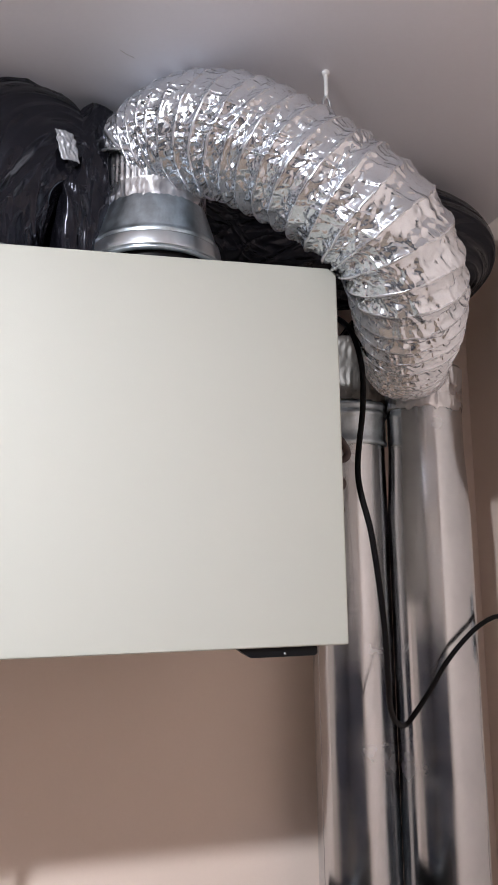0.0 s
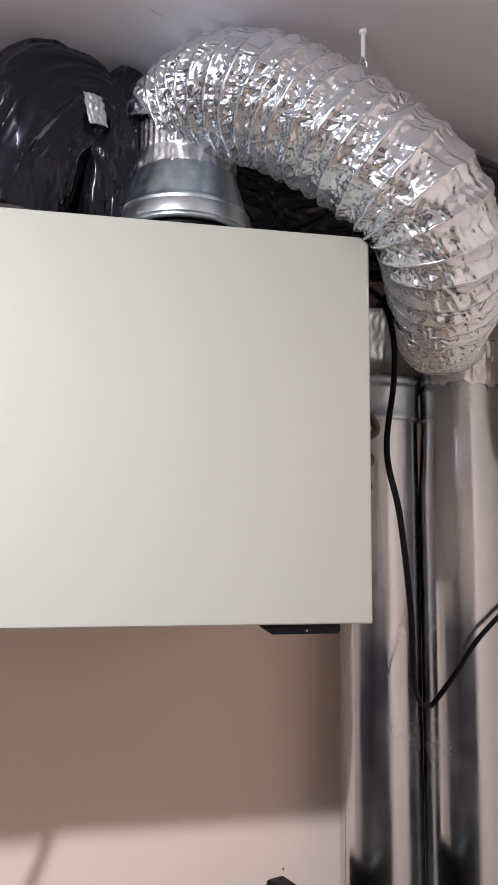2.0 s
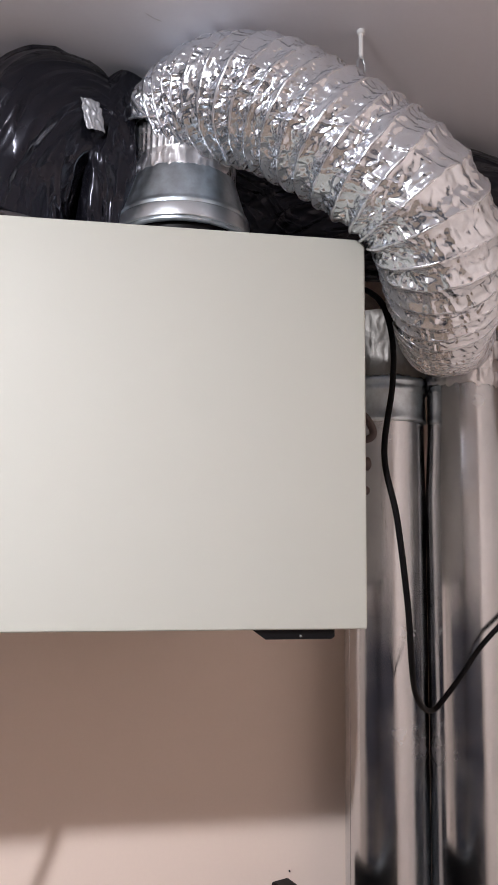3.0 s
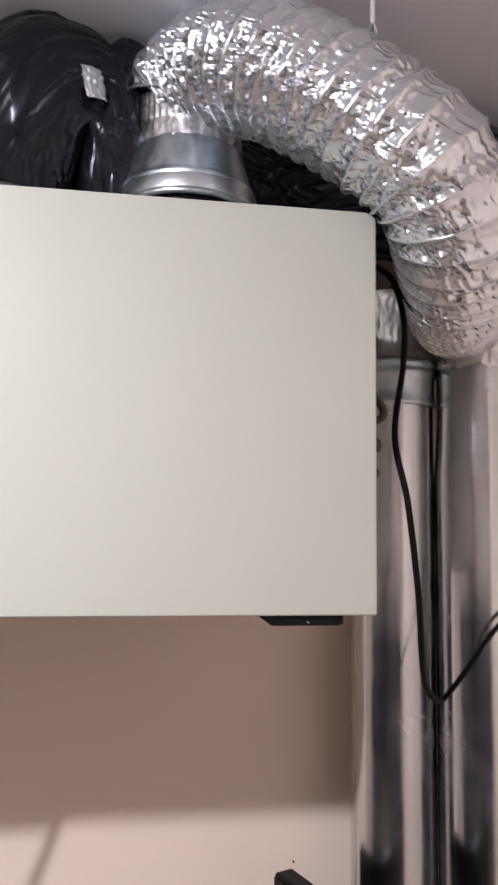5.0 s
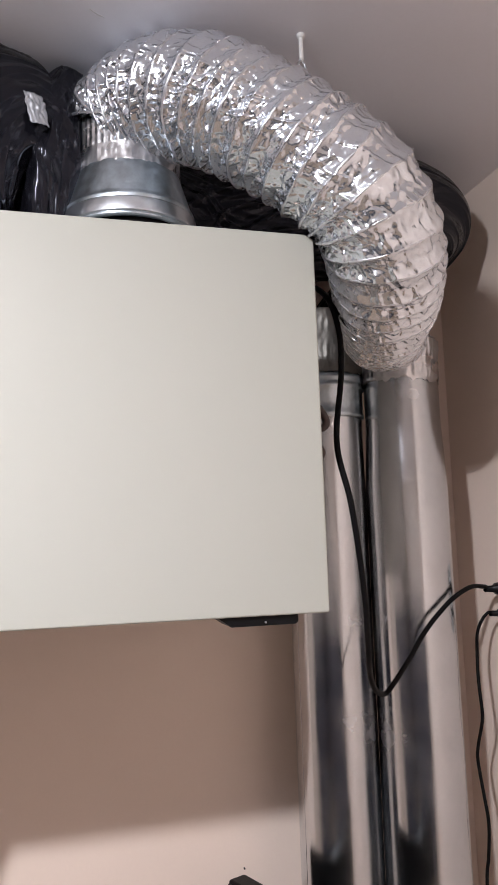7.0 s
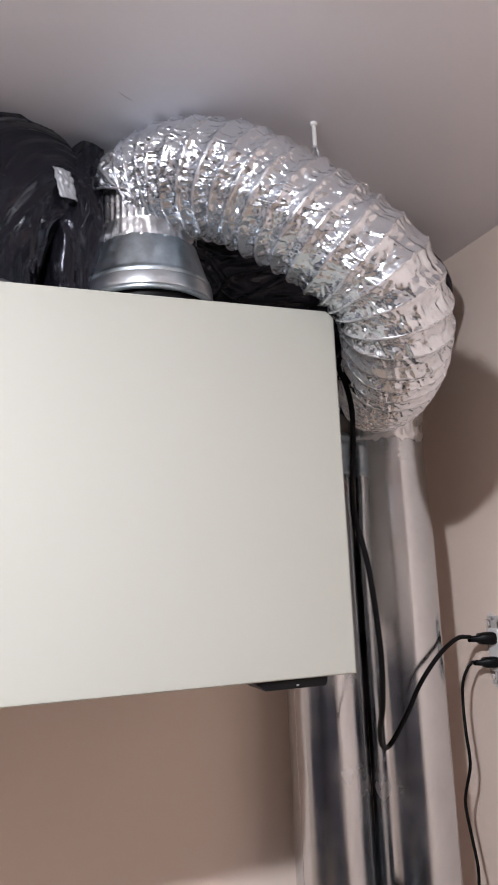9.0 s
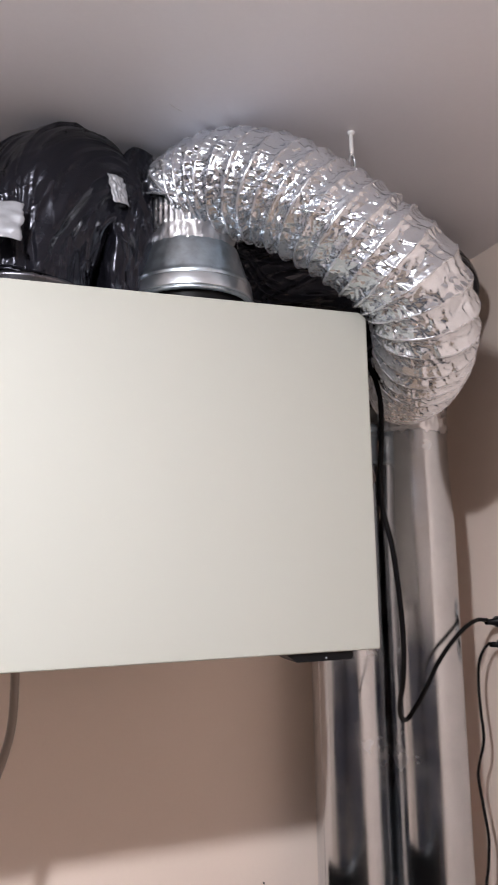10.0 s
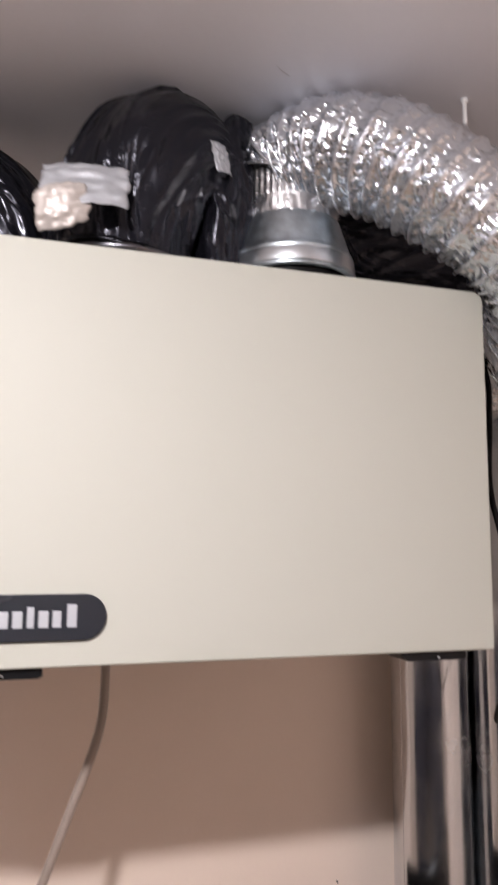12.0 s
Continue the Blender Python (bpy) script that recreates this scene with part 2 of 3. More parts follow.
# ---- the room ----
WX, WY, CZ = 0.722, 1.325, 2.468
X0, Y0 = -2.4, -1.9
tagged(part("wall_back", block(X0 - 0.1, WX + 0.1, WY, WY + 0.1, 0, CZ), M_wall), "beige painted plain wall behind the ventilation unit", "wall", kind="structure")
tagged(part("wall_left", block(X0 - 0.1, X0, Y0, WY, 0, CZ), M_pale), "pale beige painted plain wall of the utility room", "wall", kind="structure")
tagged(part("wall_rear", block(X0 - 0.1, WX + 0.1, Y0 - 0.1, Y0, 0, CZ), M_pale), "pale beige painted plain wall of the utility room", "wall", kind="structure")
# two unseen dark panels, added only to darken the pipes' reflections
tagged(part("reflected_panel_rear", block(X0, 0.45, Y0, Y0 + 0.03, 0.002, 1.5, 0.003, 2), M_dark_panel), "added unseen dark panel on the rear wall, for reflections", "panelling", kind="structure")
tagged(part("reflected_panel_left", block(X0, X0 + 0.03, Y0 + 0.032, 0.5, 0.002, 1.5, 0.003, 2), M_dark_panel), "added unseen dark panel on the side wall, for reflections", "panelling", kind="structure")
# the right wall has a rough hole for the socket box
OY, OZ = 1.168, 1.79
right = block(WX, WX + 0.1, Y0, OY - 0.025, 0, CZ)
block(WX, WX + 0.1, OY + 0.021, WY, 0, CZ, bm=right)
block(WX, WX + 0.1, OY - 0.025, OY + 0.021, 0, OZ - 0.047, bm=right)
block(WX, WX + 0.1, OY - 0.025, OY + 0.021, OZ + 0.047, CZ, bm=right)
tagged(part("wall_right", right, M_wall), "beige painted side wall with an uncovered socket", "wall", kind="structure")
tagged(part("ceiling", block(X0 - 0.1, WX + 0.1, Y0 - 0.1, WY + 0.1, CZ, CZ + 0.1), M_ceiling), "white painted plasterboard ceiling with a fine crack", "ceiling", kind="structure")
# the floor is out of view; its tan is chosen to warm the bounce
tagged(part("floor", block(X0 - 0.1, WX + 0.1, Y0 - 0.1, WY + 0.1, -0.1, 0), M_floor), "plain unseen floor, tan to warm the bounced light", "floor", kind="structure")

# a fine crack in the ceiling paint
tagged(wire("ceiling_crack", [(0.074, 0.905, CZ - 0.0002), (0.082, 0.911, CZ - 0.0002), (0.090, 0.9145, CZ - 0.0002)], 0.0002, M_hose, n=8, seg=6), "short hairline crack in the white ceiling", "crack", kind="structure")

# ---- lamp holder on the ceiling, outside the view ----
holder = tagged(turned("ceiling_lamp_holder", [(0.0, 2.449), (0.02, 2.449), (0.022, 2.452), (0.045, 2.456), (0.05, 2.467), (0.0, 2.468)], LAMP, M_white),
                "white round lamp fitting on the ceiling", "lamp")

# ---- the ventilation unit ----
BX0, BX1, BY0, BY1, BZ0, BZ1 = -0.272, 0.303, 0.86, 1.25, 1.82, 2.212
unit = tagged(new("ventilation_unit"), "cream steel heat recovery ventilation unit hung near ceiling", "ventilator")
bm = bmesh.new()
# the sheet's upper right corner is cut off at a slant
outline = [(BX0, BZ0), (BX1, BZ0), (BX1, BZ1 - 0.005), (BX1 - 0.009, BZ1), (BX0, BZ1)]
fa = [bm.verts.new((x, BY0, z)) for x, z in outline]
fb = [bm.verts.new((x, BY0 + 0.022, z)) for x, z in outline]
bm.faces.new(fa)
bm.faces.new(fb[::-1])
for k in range(5):
    bm.faces.new((fa[(k + 1) % 5], fa[k], fb[k], fb[(k + 1) % 5]))
bmesh.ops.recalc_face_normals(bm, faces=bm.faces)
bmesh.ops.bevel(bm, geom=list(bm.edges), offset=0.002, segments=3, affect="EDGES", profile=0.5)
cover = part("front_cover", bm, M_cover, unit, "cream powder-coated steel front cover with cut corner")
part("case", block(BX0 + 0.006, BX1 - 0.006, BY0 + 0.022, BY1, BZ0 + 0.004, BZ1 - 0.006, 0.003, 2), M_body, unit, "grey steel case")


def bracket(x):
    """A black plastic catch under the cover's lower edge."""
    bm = bmesh.new()
    w, d, h = 0.08, 0.045, 0.0095
    prof = [(-w / 2 - 0.0, 0.0), (w / 2, 0.0), (w / 2, -h * 0.75), (w / 2 - 0.003, -h), (-w / 2 + 0.012, -h), (-w / 2, -0.001)]
    a = [bm.verts.new((x + px, BY0 + 0.006, BZ0 + pz)) for px, pz in prof]
    b = [bm.verts.new((x + px * 1.0, BY0 + 0.006 + d, BZ0 + pz)) for px, pz in prof]
    bm.faces.new(a)
    bm.faces.new(b[::-1])
    for i in range(len(a)):
        j = (i + 1) % len(a)
        bm.faces.new((a[j], a[i], b[i], b[j]))
    bmesh.ops.recalc_face_normals(bm, faces=bm.faces)
    return part("cover_catch", bm, M_black, unit, "black plastic catch")


for x in (0.2315, -0.2):
    c = bracket(x)
    screw = turned("catch_screw", [(0.0, 0.0), (0.0011, 0.0), (0.0011, 0.001), (0.0, 0.0012)], (0, 0), M_zinc, c, 12)
    screw.matrix_basis = pose(x + 0.006, BY0 + 0.005, BZ0 - 0.0062, 90, 0, 0)

# pill-shaped badge with bars in place of the maker's name
bx0, bx1, bz, bh = -0.222, -0.106, 1.8635, 0.0205
bm = bmesh.new()
ring = []
for k in range(33):
    a = -math.pi / 2 + math.pi * k / 32
    ring.append((bx1 - bh + bh * math.cos(a), bz + bh * math.sin(a)))
for k in range(33):
    a = math.pi / 2 + math.pi * k / 32
    ring.append((bx0 + bh + bh * math.cos(a), bz + bh * math.sin(a)))
lo = [bm.verts.new((x, BY0 + 0.0005, z)) for x, z in ring]
hi = [bm.verts.new((x, BY0 - 0.0022, z)) for x, z in ring]
top = [bm.verts.new((bx0 + (x - bx0) * 0.985 + 0.0009, BY0 - 0.003, bz + (z - bz) * 0.95)) for x, z in ring]
for i in range(len(ring)):
    j = (i + 1) % len(ring)
    bm.faces.new((lo[i], lo[j], hi[j], hi[i]))
    bm.faces.new((hi[i], hi[j], top[j], top[i]))
bm.faces.new(top)
bmesh.ops.recalc_face_normals(bm, faces=bm.faces)
badge = part("badge", bm, M_badge, unit, "black pill-shaped maker's badge")
for x, w, h in ((-0.2075, 0.008, 0.02), (-0.1955, 0.0085, 0.0145), (-0.1835, 0.0085, 0.0145), (-0.1725, 0.006, 0.018), (-0.1615, 0.0085, 0.0145), (-0.15, 0.0075, 0.0145), (-0.137, 0.0085, 0.02)):
    part("badge_bar", block(x - w / 2, x + w / 2, BY0 - 0.0038, BY0 - 0.0028, bz - 0.0085, bz - 0.0085 + h, 0.0004, 2), M_letter, badge, "silver printed bar")

# fittings on the case's right side
for y, z, r in ((0.905, 1.985, 0.0075), (0.91, 1.957, 0.005)):
    k = turned("side_knob", [(0.0, 0.021), (r * 0.6, 0.0205), (r, 0.018), (r, 0.009), (r * 0.6, 0.01), (r * 0.6, 0.0)], (0, 0), M_brown, unit, 24, "dark brown plastic knob")
    k.matrix_basis = pose(BX1 - 0.002, y, z, 0, 90, 0)
wire("side_loop", [(0.296, 0.905, 2.045), (0.313, 0.903, 2.037), (0.3225, 0.9, 2.022), (0.3215, 0.9, 2.013), (0.311, 0.903, 2.01), (0.296, 0.905, 2.014)], 0.0042, M_brown, unit, 40, 10, "dark brown plastic loop")

# ports on top of the unit: collar of the case, joint to the silver duct
PX, PY = 0.125, 1.0
turned("port_collar", [(0.068, 2.204), (0.068, 2.252), (0.07, 2.256), (0.064, 2.256)], (PX, PY), M_black, unit, 64, "black plastic port collar")
turned("port_collar", [(0.068, 2.204), (0.068, 2.252), (0.07, 2.256), (0.064, 2.256)], (-0.085, PY), M_black, unit, 64, "black plastic port collar")

turned("port_clamp", [(0.069, 2.218), (0.077, 2.2185), (0.079, 2.221), (0.079, 2.238), (0.08, 2.239), (0.08, 2.243), (0.078, 2.244), (0.069, 2.245)], (-0.088, PY), M_band, unit, 80, "dark steel clamp band")

reducer = tagged(turned("duct_reducer", [
    (0.0735, 2.2465), (0.0782, 2.247), (0.079, 2.249), (0.0782, 2.251), (0.0772, 2.2525), (0.0766, 2.268), (0.0772, 2.270), (0.0776, 2.272), (0.077, 2.274), (0.0754, 2.2755),
    (0.0738, 2.279), (0.070, 2.291), (0.0662, 2.303), (0.063, 2.313), (0.0612, 2.319), (0.0598, 2.322), (0.0586, 2.329), (0.0578, 2.38), (0.055, 2.38)], (PX, PY), M_galv, seg=96, dents=0.006),
    "galvanised steel duct reducer on the unit's port", "duct fitting")
turned("clamp_band", [(0.0765, 2.251), (0.0793, 2.2513), (0.0795, 2.2535), (0.0784, 2.267), (0.0778, 2.2685), (0.0755, 2.2688)], (PX, PY), M_zinc, reducer, 96, "bright steel clamp band")
# the crimped end of the reducer under the tape
vv, ff = [], []
for i, z in enumerate((2.338, 2.343, 2.384, 2.388)):
    for j in range(240):
        a = 2 * math.pi * j / 240
        k = 0.0588 + (0.0011 * math.cos(a * 44) if i in (1, 2) else 0)
        vv.append((PX - 0.001 + k * math.cos(a), PY + k * math.sin(a), z))
ff = [(i * 240 + j, i * 240 + (j + 1) % 240, (i + 1) * 240 + (j + 1) % 240, (i + 1) * 240 + j) for i in range(3) for j in range(240)]
link("crimped_end", mesh("crimped_end", vv, ff, M_tape), reducer, "crimped steel end")
# tape wrapped round the joint
rng = random.Random(4)


def wrap(name, centre, r, z0, z1, parent, mat, seg=160, rows=26, amp=0.0012, seed=1.0, lean=(0, 0), ragged=0.003, flare=0.0, label=""):
    """A band of crumpled tape round an upright pipe."""
    v, f = [], []
    for i in range(rows):
        u = i / (rows - 1)
        for j in range(seg):
            a = 2 * math.pi * j / seg
            c, s = math.cos(a), math.sin(a)
            z = z0 + (z1 - z0) * u
            if i == 0:
                z += ragged * noise.noise((c * 5, s * 5, seed)) + 0.6 * ragged * noise.noise((c * 17, s * 17, seed))
            pl = abs(noise.noise((c * 9 + seed, s * 9, z * 26))) * 1.1 + abs(noise.noise((c * 22, s * 22 + seed, z * 60))) * 0.6
            k = r + 0.0006 + (amp * pl * 2.2 if i > 1 else 0.0) + flare * u * u
            h = z - z0
            v.append((centre[0] + k * c + lean[0] * h, centre[1] + k * s + lean[1] * h, z))
    for i in range(rows - 1):
        for j in range(seg):
            f.append((i * seg + j, i * seg + (j + 1) % seg, (i + 1) * seg + (j + 1) % seg, (i + 1) * seg + j))
    return link(name, mesh(name, v, f, mat), parent, label)


wrap("joint_tape", (PX, PY), 0.0592, 2.316, 2.342, reducer, M_tape, amp=0.0009, seed=3.1, label="wrinkled aluminium tape")
wrap("joint_tape", (PX - 0.004, PY - 0.002), 0.0592, 2.379, 2.394, reducer, M_tape, amp=0.0008, seed=7.7, lean=(-0.02, -0.02), label="wrinkled aluminium tape")

# ---- the silver flexible duct ----
FLEX = [(0.112, 0.995, 2.381), (0.114, 0.991, 2.394), (0.124, 0.977, 2.3985), (0.145, 0.949, 2.3985), (0.172, 0.918, 2.3855), (0.207, 0.887, 2.364), (0.255, 0.855, 2.3235), (0.296, 0.836, 2.287), (0.339, 0.828, 2.252), (0.370, 0.842, 2.220), (0.394, 0.878, 2.192),
        (0.423, 0.940, 2.172), (0.462, 1.035, 2.171), (0.508, 1.12, 2.187), (0.545, 1.175, 2.197), (0.562, 1.195, 2.186)]
FR = [(0, 0.0605), (0.02, 0.0605), (0.05, 0.061), (0.10, 0.0668), (0.36, 0.067), (0.46, 0.0645), (0.54, 0.0605), (0.60, 0.0575), (0.66, 0.056), (0.74, 0.055)]


def folds(theta, seed, count, rough=1.0):
    """Sharp pleats round a tube: heights that run straight from ridge to valley."""
    rr = random.Random(int(seed))
    at = sorted((k + rr.uniform(-0.38, 0.38)) * 2 * math.pi / count for k in range(count))
    up = [(1 if k % 2 else -1) * rr.uniform(0.25, 1.0) * rough for k in range(count)]
    return np.interp(theta, at, up, period=2 * math.pi)


def flex_duct(line_points, radii, rings, seg, pitches, sag, seed):
    """The film of a flexible duct, sagging and crumpled between the turns of its wire, and the wire's own line."""
    line, s = spline(line_points, rings)
    base = np.interp(s, [a for a, _ in radii], [b for _, b in radii])
    th = np.linspace(0, 2 * math.pi, seg, endpoint=False)
    step = np.interp(s / s[-1], [a for a, _ in pitches], [b for _, b in pitches])
    phase = np.concatenate([[0], np.cumsum(np.diff(s) / step[1:])])
    us, vs = frames(line)
    tan = np.gradient(line, s, axis=0)
    bend = np.gradient(tan, s, axis=0)
    bend /= np.maximum(np.linalg.norm(bend, axis=1), 4.0)[:, None]
    S, T = np.meshgrid(s, th, indexing="ij")
    inner = np.cos(T) * (us * bend).sum(1)[:, None] + np.sin(T) * (vs * bend).sum(1)[:, None]
    wob = field(np.stack([np.cos(T).ravel() * 1.5, np.sin(T).ravel() * 1.5, S.ravel() * 18], 1), (1, 1, 1), seed).reshape(S.shape)
    fine = field(np.stack([np.cos(T).ravel() * 5, np.sin(T).ravel() * 5, S.ravel() * 60], 1), (1, 1, 1), seed + 21).reshape(S.shape)
    P = phase[:, None] + T / (2 * math.pi) + 0.10 * wob + 0.05 * fine
    cell = np.floor(P).astype(int)
    fr = P - cell
    hang = np.sin(math.pi * fr) ** 1.3
    bead = np.exp(-(np.minimum(fr, 1 - fr) * step[:, None] / 0.0022) ** 2)
    mid = 0.5 + 0.3 * field(np.stack([np.cos(T).ravel() * 6, np.sin(T).ravel() * 6, cell.ravel() * 1.37], 1), (1, 1, 1), seed + 3).reshape(S.shape)
    hat = np.minimum(np.clip(fr / mid, 0, 1), np.clip((1 - fr) / (1 - mid), 0, 1)) ** 0.9
    pleat = np.zeros(S.shape)
    for c in np.unique(cell):
        k = cell == c
        rr = random.Random(int(c) * 7 + 1)
        lean = rr.uniform(0.15, 0.6)
        w = (fr[k] - 0.5)
        pleat[k] = 0.0034 * folds(T[k] + 1.9 * lean * w, c * 3 + 11, 30) + 0.0026 * folds(T[k] - 1.6 * lean * w + 0.25 * np.abs(w), c * 5 + 2, 42) + 0.0010 * folds(T[k] + 0.9 * w, c * 2 + 77, 84)
    run = np.interp(s / s[-1], [0, 0.2, 0.55, 1], [1.0, 0.6, 0.45, 0.7])[:, None] * (0.0020 * folds(T + 2.2 * S + 0.25 * wob, 301, 34) + 0.0012 * folds(T - 3.0 * S + 0.3 * wob, 302, 50))
    swing = field(np.stack([np.cos(T).ravel() * 2.6, np.sin(T).ravel() * 2.6, cell.ravel() * 0.77], 1), (1, 1, 1), seed + 31).reshape(S.shape)
    lap = np.abs((fr * 2.8 + 0.8 * swing + 0.5 * fine) % 1 - 0.5) * 2 - 0.5
    lap = lap * np.interp(s / s[-1], [0, 0.1, 0.45, 0.6, 1], [0.0008, 0.0012, 0.0014, 0.0026, 0.0026])[:, None]
    tight = np.interp(s, [0, s[-1] * 0.52, s[-1] * 0.7, s[-1]], [1.0, 1.0, 1.0, 0.8])[:, None]
    dent = field(np.stack([np.cos(T).ravel(), np.sin(T).ravel(), S.ravel() * 14], 1), (1.6, 1.6, 1), seed + 2).reshape(S.shape)
    size = np.minimum(1.0, step / 0.02)[:, None]
    r = base[:, None] + 0.003 * dent - sag * size * hang * (0.85 + 0.3 * inner) + pleat * hat * tight * (0.8 + 0.6 * inner) + run * (0.25 + 0.75 * hat) + lap * hat + 0.0012 * bead
    # the wire follows the whole turns of the phase
    turns = np.arange(0.02, phase[-1] - 0.02, 1 / 48)
    wires = []
    for p in turns:
        i = np.interp(p, phase, np.arange(len(s)))
        ang = (math.ceil(p) - p) * 2 * math.pi
        j, n = int(round(i)), int(round(ang / (2 * math.pi) * seg)) % seg
        rad = base[j] + 0.003 * dent[j, n] - 0.0002 + 0.0012 * fine[j, n]
        shift = int(round(np.interp(p - 0.10 * wob[j, n] - 0.05 * fine[j, n], phase, np.arange(len(s)))))
        wires.append(line[shift] + rad * (math.cos(ang) * us[shift] + math.sin(ang) * vs[shift]))
    return tube(line, r, seg, caps=False), s, np.array(wires)


(v, f), s, coil = flex_duct(FLEX, FR, 820, 560, [(0, 0.012), (0.1, 0.02), (0.2, 0.023), (0.5, 0.023), (0.62, 0.019), (0.8, 0.014), (1, 0.0115)], 0.0062, 1.3)
flex = tagged(new("flexible_duct"), "crumpled silver foil flexible duct from unit to pipe", "duct")
link("sleeve", girth(mesh("sleeve", v, f, M_foil), s, 560, 0.065), flex, "wrinkled metallised film sleeve")
link("wire_coil", mesh("wire_coil", *tube(coil, 0.0015, 10), M_rib), flex, "film-covered spiral wire")

# ---- upright metal pipes in the corner ----
LP, RP, PR = (0.4544, 1.2478), (0.5668, 1.1972), 0.0615


def upright(centre, z1, seed, crimp):
    """A sheet-metal pipe, not quite round: long shallow flutes, a few dents, and a narrowed end."""
    zs = np.concatenate([np.linspace(0, 1.2, 8), np.linspace(1.22, z1, 90)])
    seg, v, f = 160, [], []
    for z in zs:
        for j in range(seg):
            a = 2 * math.pi * j / seg
            c, s = math.cos(a), math.sin(a)
            flute = 0.009 * noise.noise((c * 1.4 + seed, s * 1.4, z * 1.2)) + 0.0042 * noise.noise((c * 4 + seed, s * 4, z * 0.9)) + 0.0012 * noise.noise((c * 9, s * 9 + seed, z * 1.6))
            dent = 0.003 * noise.noise((c * 3, s * 3 + seed, z * 9))
            r = PR * (1 - crimp * min(1, max(0, (z - 1.97) / 0.09)) + flute + dent)
            v.append((centre[0] + r * c, centre[1] + r * s, z))
    for i in range(len(zs) - 1):
        for j in range(seg):
            f.append((i * seg + j, i * seg + (j + 1) % seg, (i + 1) * seg + (j + 1) % seg, (i + 1) * seg + j))
    return mesh("metal_pipe", v, f, M_pipe)


pipe_l = tagged(link("metal_pipe", upright(LP, 2.09, 1.0, 0)), "galvanised steel round pipe with collar beside corner pipe", "pipe")
turned("pipe_collar", [(PR + 0.0005, 2.075), (PR + 0.003, 2.077), (PR + 0.0035, 2.081), (PR + 0.002, 2.085), (PR + 0.002, 2.118), (PR + 0.004, 2.12), (PR + 0.005, 2.124), (PR + 0.004, 2.128),
                       (PR + 0.003, 2.131), (PR + 0.005, 2.135), (PR + 0.005, 2.14), (PR + 0.001, 2.144), (PR - 0.004, 2.146)], LP, M_galv, pipe_l, 72, "ribbed galvanised collar")
# darker and rougher than the tape on the other joints
wrap("joint_tape", LP, PR + 0.003, 2.143, 2.24, pipe_l, M_dark_foil, amp=0.0011, seed=2.2, flare=0.008, label="wrinkled aluminium tape")
pipe_r = tagged(link("metal_pipe", upright(RP, 2.195, 4.0, 0.07)), "galvanised steel round pipe taped to the silver duct", "pipe")
wrap("joint_tape", RP, PR * 0.935, 2.126, 2.19, pipe_r, M_tape, amp=0.001, seed=5.4, ragged=0.007, flare=0.002, label="crumpled aluminium tape")
for p, c, deg in ((pipe_l, LP, 193),):
    # the seam of the pipe, a thin folded strip
    seam = part("pipe_seam", block(PR - 0.002, PR + 0.0007, -0.0009, 0.0009, 0.0, 1.88, 0.0003, 2), M_pipe, p, "folded seam")
    seam.matrix_basis = pose(c[0], c[1], 0, 0, 0, deg)

# ---- black insulated ducts ----


def bag_duct(points, radii, rings, seg, amp, seed, calm=1.0):
    line, s = spline(points, rings)
    base = np.interp(s, np.linspace(0, s[-1], len(radii)), radii)
    th = np.linspace(0, 2 * math.pi, seg, endpoint=False)
    S, T = np.meshgrid(s, th, indexing="ij")
    c, d = np.cos(T).ravel(), np.sin(T).ravel()
    q = np.stack([c, d, S.ravel()], 1)
    soft = field(q, (1.5, 1.5, 9), seed + 6).reshape(S.shape)
    sway = 0.5 * field(np.stack([c, d, S.ravel() * 7], 1), (1, 1, 1), seed + 1).reshape(S.shape)
    fade1 = np.clip(0.7 + 1.0 * field(np.stack([c * 1.2, d * 1.2, S.ravel() * 9], 1), (1, 1, 1), seed + 8).reshape(S.shape), 0.3, 1)
    fade2 = np.clip(0.55 + 1.5 * field(np.stack([c * 1.6, d * 1.6, S.ravel() * 14], 1), (1, 1, 1), seed + 9).reshape(S.shape), 0.25, 1)
    up1 = folds(T + sway + S * 1.2, int(seed * 10) + 5, 18)
    up2 = folds(T - sway * 1.5 + S * 3.5, int(seed * 10) + 6, 36)
    up3 = folds(T + sway * 2 - S * 4.5, int(seed * 10) + 7, 52)
    crease = 1.1 * fade1 * (np.clip(up1, 0, 1) ** 2 - 0.8 * np.clip(-up1, 0, 1) ** 2) + 0.9 * fade2 * np.clip(up2, 0, 1) ** 2.5 + 0.5 * fade2 * np.clip(up3, 0, 1) ** 2
    crease = crease * np.interp(s / s[-1], [0, 0.5, 0.62, 1], [1.0, 1.0, calm, calm])[:, None]
    r = base[:, None] + amp * (0.9 * soft - 0.4) + amp * crease
    return tube(line, r, seg, caps=True)


v, f = bag_duct([(-0.089, 1.0, 2.243), (-0.082, 1.003, 2.295), (-0.05, 1.016, 2.368), (0.0, 1.062, 2.377), (0.055, 1.105, 2.372), (0.12, 1.15, 2.36), (0.25, 1.19, 2.352), (0.4, 1.162, 2.366), (0.515, 1.13, 2.372),
                 (0.588, 1.138, 2.37), (0.576, 1.172, 2.338), (0.54, 1.205, 2.28), (0.49, 1.235, 2.22), (0.453, 1.245, 2.17)],
                [0.082, 0.092, 0.102, 0.098, 0.094, 0.09, 0.088, 0.09, 0.094, 0.092, 0.074, 0.066, 0.064, 0.06], 680, 320, 0.0085, 2.0, calm=0.35)
